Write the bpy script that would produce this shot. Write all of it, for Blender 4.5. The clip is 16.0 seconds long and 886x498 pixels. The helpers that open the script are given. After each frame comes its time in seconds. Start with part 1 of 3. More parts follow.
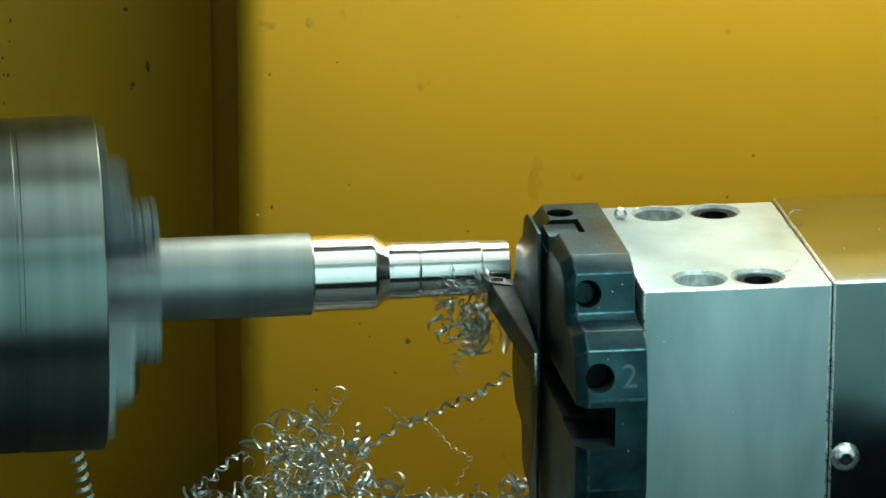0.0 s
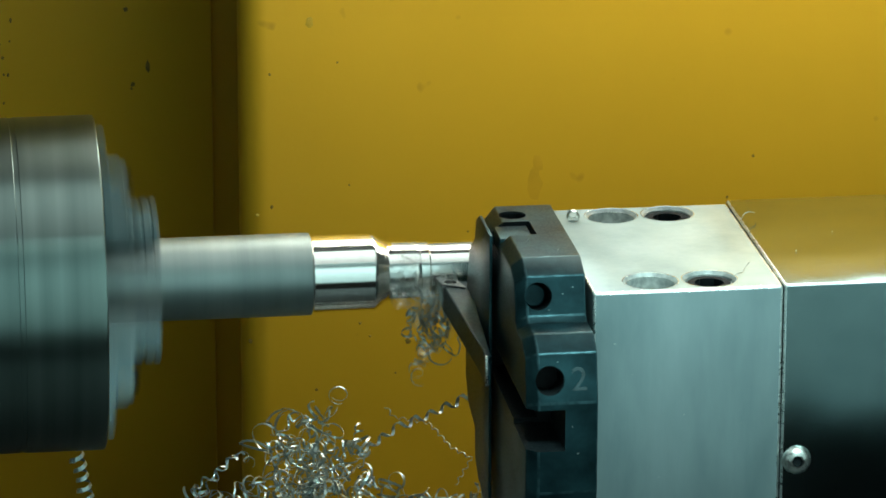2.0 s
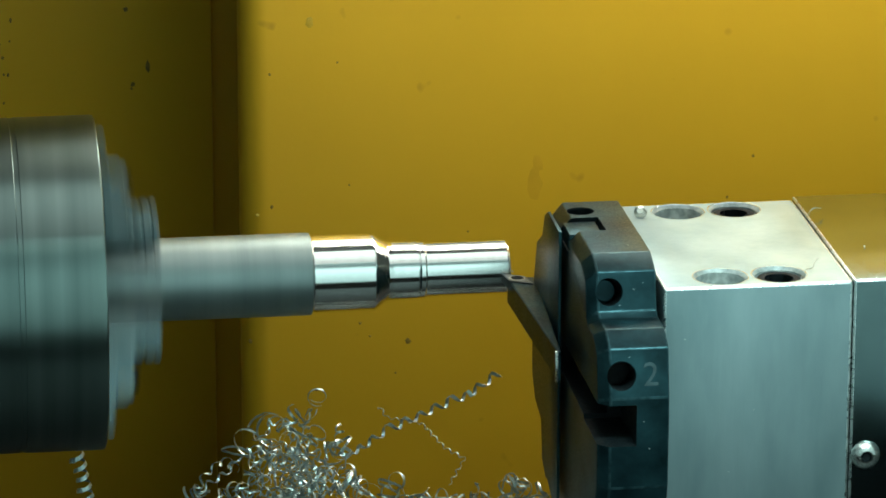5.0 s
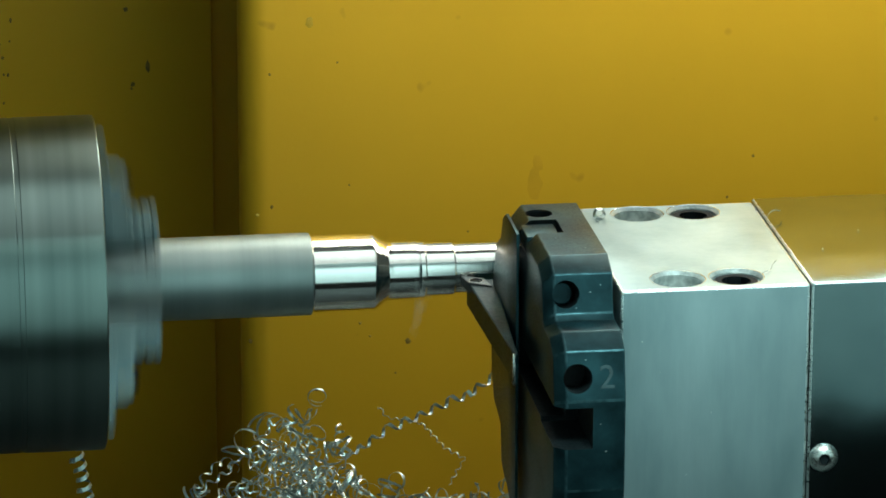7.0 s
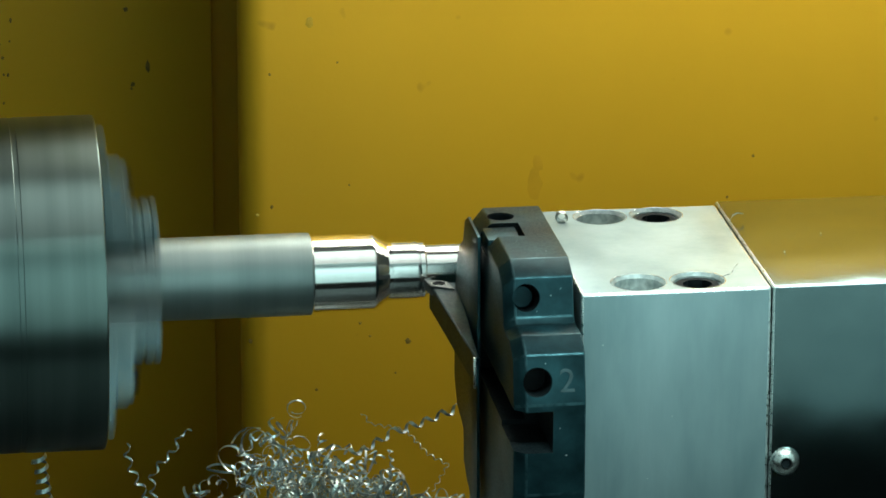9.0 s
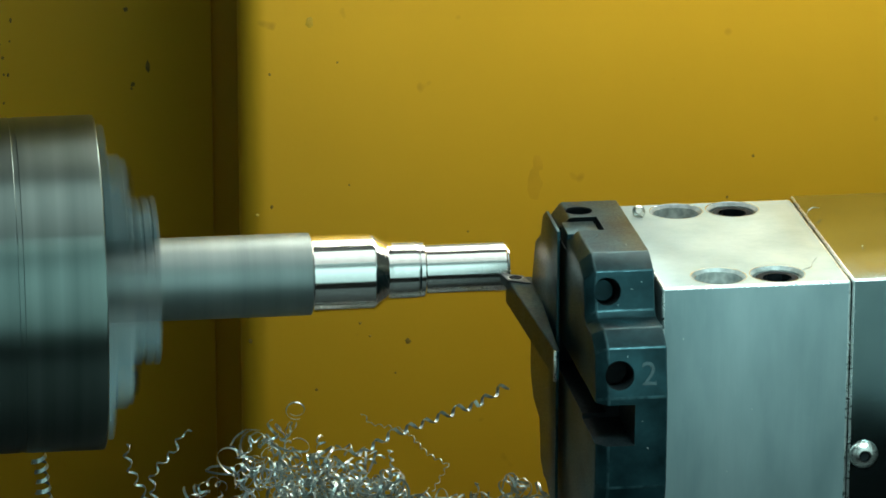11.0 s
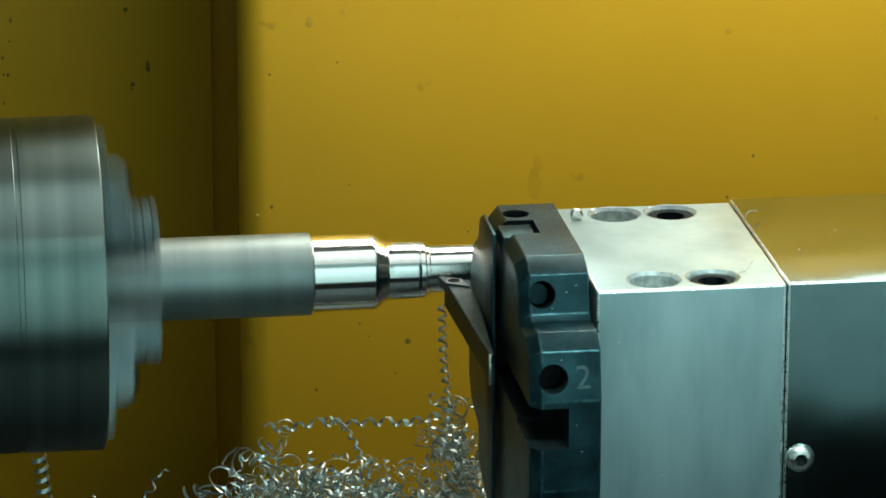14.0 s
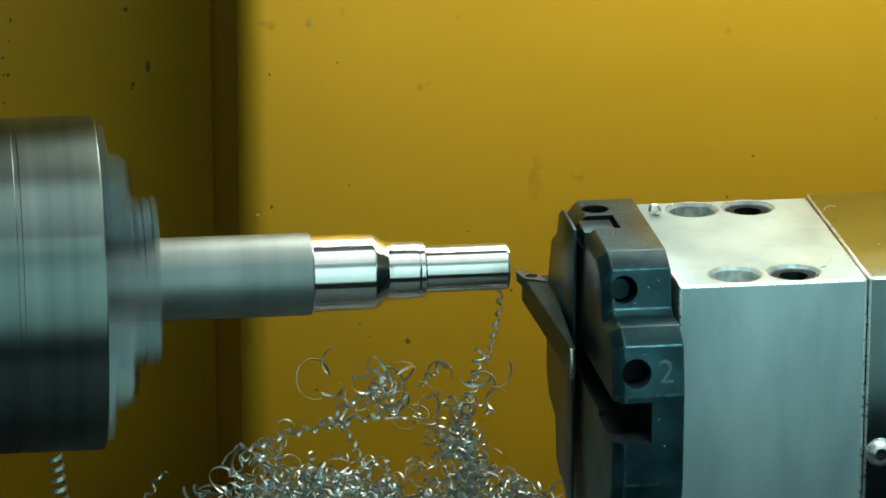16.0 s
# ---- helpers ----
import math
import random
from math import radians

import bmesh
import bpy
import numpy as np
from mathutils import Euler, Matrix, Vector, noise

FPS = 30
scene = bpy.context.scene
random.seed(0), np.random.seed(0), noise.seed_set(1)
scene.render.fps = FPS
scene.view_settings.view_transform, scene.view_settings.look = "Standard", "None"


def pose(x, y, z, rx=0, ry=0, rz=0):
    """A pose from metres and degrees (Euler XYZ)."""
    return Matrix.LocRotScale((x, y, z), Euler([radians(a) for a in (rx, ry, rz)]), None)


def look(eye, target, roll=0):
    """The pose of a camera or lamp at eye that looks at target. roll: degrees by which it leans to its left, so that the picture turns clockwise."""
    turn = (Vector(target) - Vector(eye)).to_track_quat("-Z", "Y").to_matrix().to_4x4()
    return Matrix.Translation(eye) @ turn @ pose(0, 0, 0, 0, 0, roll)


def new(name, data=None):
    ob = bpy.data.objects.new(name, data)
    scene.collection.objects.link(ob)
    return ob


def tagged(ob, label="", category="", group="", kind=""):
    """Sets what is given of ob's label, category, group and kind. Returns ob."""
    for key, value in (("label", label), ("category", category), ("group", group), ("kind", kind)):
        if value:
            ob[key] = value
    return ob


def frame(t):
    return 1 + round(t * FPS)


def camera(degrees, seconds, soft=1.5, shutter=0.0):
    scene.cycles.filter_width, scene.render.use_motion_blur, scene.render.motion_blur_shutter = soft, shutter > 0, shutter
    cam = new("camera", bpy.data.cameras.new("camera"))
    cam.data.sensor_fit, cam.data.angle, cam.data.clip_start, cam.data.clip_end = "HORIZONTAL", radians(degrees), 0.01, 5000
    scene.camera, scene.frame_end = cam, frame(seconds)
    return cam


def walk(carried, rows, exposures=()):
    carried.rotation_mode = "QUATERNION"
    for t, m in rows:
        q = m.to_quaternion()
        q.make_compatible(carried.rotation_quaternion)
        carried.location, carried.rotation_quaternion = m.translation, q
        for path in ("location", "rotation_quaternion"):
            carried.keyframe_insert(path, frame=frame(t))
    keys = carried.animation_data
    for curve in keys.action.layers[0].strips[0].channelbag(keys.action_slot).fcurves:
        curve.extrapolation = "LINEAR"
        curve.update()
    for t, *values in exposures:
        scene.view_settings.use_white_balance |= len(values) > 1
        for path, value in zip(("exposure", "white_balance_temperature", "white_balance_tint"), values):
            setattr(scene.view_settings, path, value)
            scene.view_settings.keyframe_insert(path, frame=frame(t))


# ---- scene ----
cam = camera(11.194, 16.0, soft=1.65, shutter=0.9)
EYE = Vector((-0.15548, -2.12800, 0.66699))
VIEW = Vector((0.130867, 0.947304, -0.292386))
walk(cam, [(0.0, look(EYE, EYE + VIEW, 0.1)), (16.0, look(EYE, EYE + VIEW, 0.1))], exposures=[(0.0, 0.1), (0.4, 0.0), (16.0, 0.0)])

# ---- light ----
world = bpy.data.worlds.new("workshop_air")
scene.world = world
world.use_nodes = True
world.node_tree.nodes["Background"].inputs["Color"].default_value = (0.55, 0.75, 0.80, 1)
world.node_tree.nodes["Background"].inputs["Strength"].default_value = 0.10


def area_lamp(name, eye, target, sx, sy, power, colour, spread=180):
    data = bpy.data.lights.new(name, "AREA")
    data.shape, data.size, data.size_y, data.energy, data.color = "RECTANGLE", sx, sy, power, colour
    data.spread = radians(spread)
    ob = new(name, data)
    ob.matrix_world = look(eye, target)
    return ob


area_lamp("machine_lamp", (0.36, 0.18, 0.34), (0.36, 0.19, 0.0), 0.54, 0.18, 3.1, (0.98, 1.0, 0.88))
area_lamp("door_lamp", (0.22, -0.26, 0.46), (0.22, -0.26, 0.0), 1.0, 0.42, 0.85, (0.84, 1.0, 0.96), 116)
# Unseen fill lamp, added to light the floor that the steel fronts reflect.
area_lamp("ceiling_light", (0.7, -1.7, 2.35), (0.7, -1.75, -1.0), 1.8, 1.0, 315.0, (0.66, 1.0, 0.975))

# ---- materials ----
MM = 0.001


def nodes_of(name):
    m = bpy.data.materials.new(name)
    m.use_nodes = True
    nt = m.node_tree
    return m, nt, nt.nodes["Principled BSDF"]


def noise_node(nt, scale, detail=4.0, stretch=(1, 1, 1), rough=0.55):
    co = nt.nodes.new("ShaderNodeTexCoord")
    mp = nt.nodes.new("ShaderNodeMapping")
    mp.inputs["Scale"].default_value = stretch
    nz = nt.nodes.new("ShaderNodeTexNoise")
    nz.inputs["Scale"].default_value, nz.inputs["Detail"].default_value = scale, detail
    nz.inputs["Roughness"].default_value = rough
    nt.links.new(co.outputs["Object"], mp.inputs["Vector"])
    nt.links.new(mp.outputs["Vector"], nz.inputs["Vector"])
    return nz


def ramp(nt, src, stops):
    r = nt.nodes.new("ShaderNodeValToRGB")
    e = r.color_ramp.elements
    e[0].position, e[0].color = stops[0][0], (*stops[0][1], 1)
    e[1].position, e[1].color = stops[-1][0], (*stops[-1][1], 1)
    for p, c in stops[1:-1]:
        n = e.new(p)
        n.color = (*c, 1)
    nt.links.new(src, r.inputs["Fac"])
    return r


def grey(v):
    return (v, v, v)


def surface(name, dark, light, scale, rough, metal=0.0, stretch=(1, 1, 1), bump=0.0, bump_scale=None, bump_stretch=None, spec=0.5, spread=(0.35, 0.65), aniso=0.0):
    """Two tones by a coarse grain, roughness by the same grain, relief by a fine one."""
    m, nt, b = nodes_of(name)
    nz = noise_node(nt, scale, 6.0, stretch)
    c = ramp(nt, nz.outputs["Fac"], [(spread[0], dark), (spread[1], light)])
    nt.links.new(c.outputs["Color"], b.inputs["Base Color"])
    n2 = noise_node(nt, bump_scale or scale * 6, 3.0, bump_stretch or stretch)
    r = ramp(nt, n2.outputs["Fac"], [(0.3, grey(rough[0])), (0.7, grey(rough[1]))])
    nt.links.new(r.outputs["Color"], b.inputs["Roughness"])
    b.inputs["Metallic"].default_value = metal
    b.inputs["Specular IOR Level"].default_value = spec
    b.inputs["Anisotropic"].default_value = aniso
    if bump:
        bp = nt.nodes.new("ShaderNodeBump")
        bp.inputs["Strength"].default_value, bp.inputs["Distance"].default_value = bump, 0.0004
        nt.links.new(n2.outputs["Fac"], bp.inputs["Height"])
        nt.links.new(bp.outputs["Normal"], b.inputs["Normal"])
    return m


def painted_wall(name):
    """Yellow machine enamel with faint mottling, grime specks and splashes."""
    m, nt, b = nodes_of(name)
    big = noise_node(nt, 4.0, 5.0)
    c = ramp(nt, big.outputs["Fac"], [(0.3, (0.65, 0.365, 0.016)), (0.7, (0.74, 0.415, 0.02))])
    spot = noise_node(nt, 55.0, 2.0)
    msk = ramp(nt, spot.outputs["Fac"], [(0.72, (0, 0, 0)), (0.80, (1, 1, 1))])
    mix = nt.nodes.new("ShaderNodeMix")
    mix.data_type = "RGBA"
    nt.links.new(msk.outputs["Color"], mix.inputs[0])
    nt.links.new(c.outputs["Color"], mix.inputs[6])
    mix.inputs[7].default_value = (0.54, 0.295, 0.015, 1)
    nt.links.new(mix.outputs[2], b.inputs["Base Color"])
    b.inputs["Roughness"].default_value = 0.42
    b.inputs["Specular IOR Level"].default_value = 0.35
    fine = noise_node(nt, 260.0, 3.0)
    bp = nt.nodes.new("ShaderNodeBump")
    bp.inputs["Strength"].default_value, bp.inputs["Distance"].default_value = 0.12, 0.0005
    nt.links.new(fine.outputs["Fac"], bp.inputs["Height"])
    nt.links.new(bp.outputs["Normal"], b.inputs["Normal"])
    return m


YELLOW = painted_wall("yellow_enamel")
GRIME = surface("dried_oil_speck", (0.13, 0.085, 0.012), (0.27, 0.165, 0.018), 300, (0.4, 0.7))
SMEAR = surface("oil_smear", (0.58, 0.32, 0.014), (0.65, 0.355, 0.016), 60, (0.38, 0.5), spec=0.35)
DRIP = surface("coolant_drip", (0.50, 0.31, 0.03), (0.58, 0.37, 0.04), 300, (0.15, 0.3))


def ground_metal(name, dark, light, scale, rough, stretch, streak, wave, scratch=0.10):
    """Ground or satin sheet metal: cloudy tone, streaked gloss, and a slow waviness that bends reflections."""
    m, nt, p = nodes_of(name)
    cloud = noise_node(nt, scale, 5.0, stretch)
    tone = ramp(nt, cloud.outputs["Fac"], [(0.30, dark), (0.70, light)])
    nt.links.new(tone.outputs["Color"], p.inputs["Base Color"])
    line = noise_node(nt, 420.0, 3.0, streak)
    smear = noise_node(nt, scale * 2.2, 3.0, stretch)
    add = nt.nodes.new("ShaderNodeMath")
    add.operation = "ADD"
    nt.links.new(line.outputs["Fac"], add.inputs[0])
    nt.links.new(smear.outputs["Fac"], add.inputs[1])
    gloss = ramp(nt, add.outputs["Value"], [(0.0, grey(rough[0])), (1.0, grey(rough[1]))])
    half = nt.nodes.new("ShaderNodeMath")
    half.operation = "MULTIPLY"
    half.inputs[1].default_value = 0.5
    nt.links.new(add.outputs["Value"], half.inputs[0])
    nt.links.new(half.outputs["Value"], gloss.inputs["Fac"])
    nt.links.new(gloss.outputs["Color"], p.inputs["Roughness"])
    p.inputs["Metallic"].default_value = 1.0
    slow = nt.nodes.new("ShaderNodeBump")
    slow.inputs["Strength"].default_value, slow.inputs["Distance"].default_value = 1.0, wave
    swell = noise_node(nt, 11.0, 1.5)
    nt.links.new(swell.outputs["Fac"], slow.inputs["Height"])
    fine = nt.nodes.new("ShaderNodeBump")
    fine.inputs["Strength"].default_value, fine.inputs["Distance"].default_value = scratch, 0.0003
    nt.links.new(line.outputs["Fac"], fine.inputs["Height"])
    nt.links.new(slow.outputs["Normal"], fine.inputs["Normal"])
    nt.links.new(fine.outputs["Normal"], p.inputs["Normal"])
    return m


GROUND_STEEL = ground_metal("ground_steel", (0.235, 0.32, 0.33), (0.365, 0.455, 0.465), 30, (0.38, 0.58), (1, 1, 0.30), (1, 1, 0.05), 0.0018, 0.30)
COVER_STEEL = ground_metal("satin_cover_steel", (0.075, 0.115, 0.12), (0.15, 0.205, 0.205), 9, (0.11, 0.19), (1, 1, 1), (0.3, 1, 1), 0.004, 0.0)
BLACK_STEEL = surface("blackened_tool_steel", (0.005, 0.018, 0.022), (0.020, 0.062, 0.073), 45, (0.28, 0.45), 0.85, (1, 1, 1), 0.12, 800)
WORN_EDGE = surface("worn_steel_edge", (0.010, 0.032, 0.038), (0.036, 0.085, 0.097), 160, (0.32, 0.5), 0.85)
BOLT_BLACK = surface("black_oxide", (0.006, 0.008, 0.010), (0.014, 0.017, 0.020), 200, (0.5, 0.65), 0.0, spec=0.06)
# Near black for holes, sockets and the joint: their shade put into the colour.
SHADE_BLACK = surface("bore_shade_black", (0.003, 0.005, 0.006), (0.007, 0.010, 0.011), 200, (0.4, 0.6), 0.0, spec=0.12)
BORE_BRIGHT = surface("machined_bore", (0.30, 0.34, 0.33), (0.55, 0.60, 0.58), 260, (0.4, 0.6), 0.35)
CHAMFER = surface("bright_chamfer", (0.72, 0.72, 0.70), (0.85, 0.85, 0.83), 120, (0.16, 0.25), 1.0)
# Polished bevels; the base colour is lifted to paint the highlight along them.
HIGHLIGHT_EDGE = surface("highlight_edge_steel", (0.55, 0.60, 0.59), (0.75, 0.79, 0.77), 90, (0.22, 0.38), 1.0)
JAW_STEEL = surface("hardened_jaw_steel", (0.10, 0.15, 0.155), (0.175, 0.235, 0.24), 60, (0.36, 0.5), 1.0)


def lathe_turned(name, dark, light, scale, rough, bump, pull):
    """Metal with a fine lay round the x axis: gloss is drawn out along the bar."""
    m = surface(name, dark, light, scale, rough, 1.0, (1, 0.05, 0.05), bump, 1500, (1, 0.02, 0.02), aniso=pull)
    nt = m.node_tree
    tg = nt.nodes.new("ShaderNodeTangent")
    tg.direction_type, tg.axis = "RADIAL", "X"
    p = nt.nodes["Principled BSDF"]
    p.inputs["Anisotropic Rotation"].default_value = 0.25
    nt.links.new(tg.outputs["Tangent"], p.inputs["Tangent"])
    return m


RAW_BAR = lathe_turned("drawn_bar_skin", (0.31, 0.37, 0.36), (0.42, 0.48, 0.465), 60, (0.50, 0.60), 0.0, 0.4)
CHUCK_STEEL = lathe_turned("chuck_steel", (0.135, 0.18, 0.17), (0.22, 0.275, 0.255), 70, (0.36, 0.44), 0.0, 0.8)
TURNED = lathe_turned("turned_aluminium", (0.88, 0.86, 0.82), (0.95, 0.93, 0.89), 200, (0.15, 0.20), 0.05, 0.8)
CHIP = surface("bright_swarf", (0.28, 0.335, 0.325), (0.54, 0.60, 0.58), 70, (0.26, 0.40), 0.9)
CARBIDE = surface("coated_carbide", (0.10, 0.11, 0.11), (0.18, 0.19, 0.19), 250, (0.25, 0.4), 0.7)
SCREW_STEEL = surface("zinc_screw", (0.50, 0.50, 0.47), (0.64, 0.64, 0.60), 300, (0.22, 0.34), 1.0)
# Near black, so the chuck and cover reflect darkness from below.
TRAY = surface("near_black_steel", (0.010, 0.012, 0.012), (0.022, 0.024, 0.023), 12, (0.5, 0.7), 0.0, spec=0.15)
ROOM = surface("workshop_wall_paint", (0.31, 0.335, 0.335), (0.38, 0.40, 0.40), 2, (0.7, 0.85))
CARD_GREY = surface("grey_card_paint", (0.22, 0.225, 0.21), (0.28, 0.285, 0.27), 3, (0.5, 0.7))
# For unseen inner walls and roof, toned dark to cut bounced light.
DULL = surface("low_bounce_grey", (0.09, 0.11, 0.11), (0.13, 0.15, 0.15), 3, (0.6, 0.8))
# Unseen floor, kept light as a reflector for the housing's front.
ROOM_FLOOR = surface("workshop_floor_paint", (0.52, 0.56, 0.56), (0.60, 0.63, 0.63), 3, (0.35, 0.55))
ETCH = surface("etched_number", (0.014, 0.032, 0.036), (0.036, 0.068, 0.074), 200, (0.4, 0.6), 0.3)

# ---- mesh helpers (millimetres in, metres out) ----


def mesh_of(name, bm, material, sharp=32.0):
    """Finish a bmesh: consistent normals, smooth shading but for edges sharper than the angle."""
    bmesh.ops.recalc_face_normals(bm, faces=bm.faces[:])
    bmesh.ops.scale(bm, vec=(MM, MM, MM), verts=bm.verts[:])
    for f in bm.faces:
        f.smooth = True
    for e in bm.edges:
        if len(e.link_faces) != 2 or e.calc_face_angle(0.0) > radians(sharp):
            e.smooth = False
    me = bpy.data.meshes.new(name)
    bm.to_mesh(me)
    bm.free()
    for m in (material if isinstance(material, (list, tuple)) else [material]):
        me.materials.append(m)
    return me


def part(name, bm, material, parent, label="", at=None):
    ob = new(name, mesh_of(name, bm, material))
    ob.parent = parent
    if at is not None:
        ob.matrix_basis = at
    return tagged(ob, label)


def thing(name, label, category, at=None, group="", kind=""):
    ob = new(name)
    ob.empty_display_size = 0.02
    if at is not None:
        ob.matrix_basis = at
    return tagged(ob, label, category, group, kind)


def solid(name, bm, material, label, category="", group="", kind="", at=None):
    ob = new(name, mesh_of(name, bm, material))
    if at is not None:
        ob.matrix_basis = at
    return tagged(ob, label, category, group, kind)


def box(x0, x1, y0, y1, z0, z1, bevel=0.0, seg=2, bm=None, edge_slot=-1):
    b = bmesh.new()
    r = bmesh.ops.create_cube(b, size=1.0)
    for v in r["verts"]:
        v.co = Vector(((x0 + x1) / 2 + v.co.x * (x1 - x0), (y0 + y1) / 2 + v.co.y * (y1 - y0), (z0 + z1) / 2 + v.co.z * (z1 - z0)))
    if bevel:
        bmesh.ops.bevel(b, geom=b.edges[:], offset=bevel, segments=seg, profile=0.5, affect="EDGES", material=edge_slot)
    return merge(bm, b)


def merge(bm, b):
    if bm is None:
        return b
    me = bpy.data.meshes.new("tmp")
    b.to_mesh(me)
    b.free()
    bm.from_mesh(me)
    bpy.data.meshes.remove(me)
    return bm


def prism(points, x0, x1, bevel=0.0, bm=None, taper=0.0, seg=2, edge_slot=-1):
    """A polygon of (y, z) drawn along x; taper shrinks the x0 end towards its centre."""
    b = bmesh.new()
    cy, cz = sum(p[0] for p in points) / len(points), sum(p[1] for p in points) / len(points)
    k = 1.0 - taper
    v0 = [b.verts.new((x0, cy + (y - cy) * k, cz + (z - cz) * k)) for y, z in points]
    v1 = [b.verts.new((x1, y, z)) for y, z in points]
    n = len(points)
    b.faces.new(v0)
    b.faces.new(v1[::-1])
    for i in range(n):
        b.faces.new((v0[i], v0[(i + 1) % n], v1[(i + 1) % n], v1[i]))
    bmesh.ops.recalc_face_normals(b, faces=b.faces[:])
    if bevel:
        bmesh.ops.bevel(b, geom=b.edges[:], offset=bevel, segments=seg, profile=0.5, affect="EDGES", clamp_overlap=True, material=edge_slot)
    return merge(bm, b)


def held(profile):
    """Add rings close to the ends of long stretches, so that shading stays straight along them."""
    rows = [profile[0]]
    for (x0, r0), (x1, r1) in zip(profile, profile[1:]):
        span = math.hypot(x1 - x0, r1 - r0)
        if span > 3.0 and min(r0, r1) > 1e-6:
            for k in (0.25 / span, 1 - 0.25 / span):
                rows.append((x0 + (x1 - x0) * k, r0 + (r1 - r0) * k))
        rows.append((x1, r1))
    return rows


def lathe(profile, seg=96, bm=None, turn=None):
    """(x, r) rows turned about the x axis; ends are closed. turn: a matrix for the result."""
    b = bmesh.new()
    rings = []
    for x, r in held(profile):
        if r < 1e-6:
            rings.append([b.verts.new((x, 0, 0))])
        else:
            rings.append([b.verts.new((x, r * math.cos(2 * math.pi * i / seg), r * math.sin(2 * math.pi * i / seg))) for i in range(seg)])
    for a, c in zip(rings, rings[1:]):
        for i in range(seg):
            j = (i + 1) % seg
            if len(a) == 1 and len(c) == 1:
                continue
            if len(a) == 1:
                b.faces.new((a[0], c[i], c[j]))
            elif len(c) == 1:
                b.faces.new((a[i], a[j], c[0]))
            else:
                b.faces.new((a[i], a[j], c[j], c[i]))
    if turn is not None:
        bmesh.ops.transform(b, matrix=turn, verts=b.verts[:])
    return merge(bm, b)


def drill(ob, cutters, material):
    """Cut holes for good: each cutter is a bmesh in millimetres."""
    for bm in cutters:
        c = new("cutter", mesh_of("cutter", bm, material))
        c.parent = ob.parent
        md = ob.modifiers.new("hole", "BOOLEAN")
        md.operation, md.object, md.solver, md.material_mode = "DIFFERENCE", c, "EXACT", "TRANSFER"
        dg = bpy.context.evaluated_depsgraph_get()
        me = bpy.data.meshes.new_from_object(ob.evaluated_get(dg))
        ob.modifiers.remove(md)
        old = ob.data
        ob.data = me
        bpy.data.meshes.remove(old)
        cm = c.data
        bpy.data.objects.remove(c)
        bpy.data.meshes.remove(cm)
    bm = bmesh.new()
    bm.from_mesh(ob.data)
    for f in bm.faces:
        f.smooth = True
    for e in bm.edges:
        e.smooth = len(e.link_faces) == 2 and e.calc_face_angle(0.0) < radians(32)
    bm.to_mesh(ob.data)
    bm.free()


UP = Matrix(((0, -1, 0, 0), (0, 0, 1, 0), (1, 0, 0, 0), (0, 0, 0, 1)))  # a turned shape's x axis to z


def facing(origin, normal):
    """Lay a turned shape's x axis along the normal at the origin."""
    q = Vector(normal).to_track_quat("X", "Z")
    return Matrix.Translation(origin) @ q.to_matrix().to_4x4()


# ---- the machine's enclosure and the workshop ----
WALL_Y, PANEL_Y = 300, 500


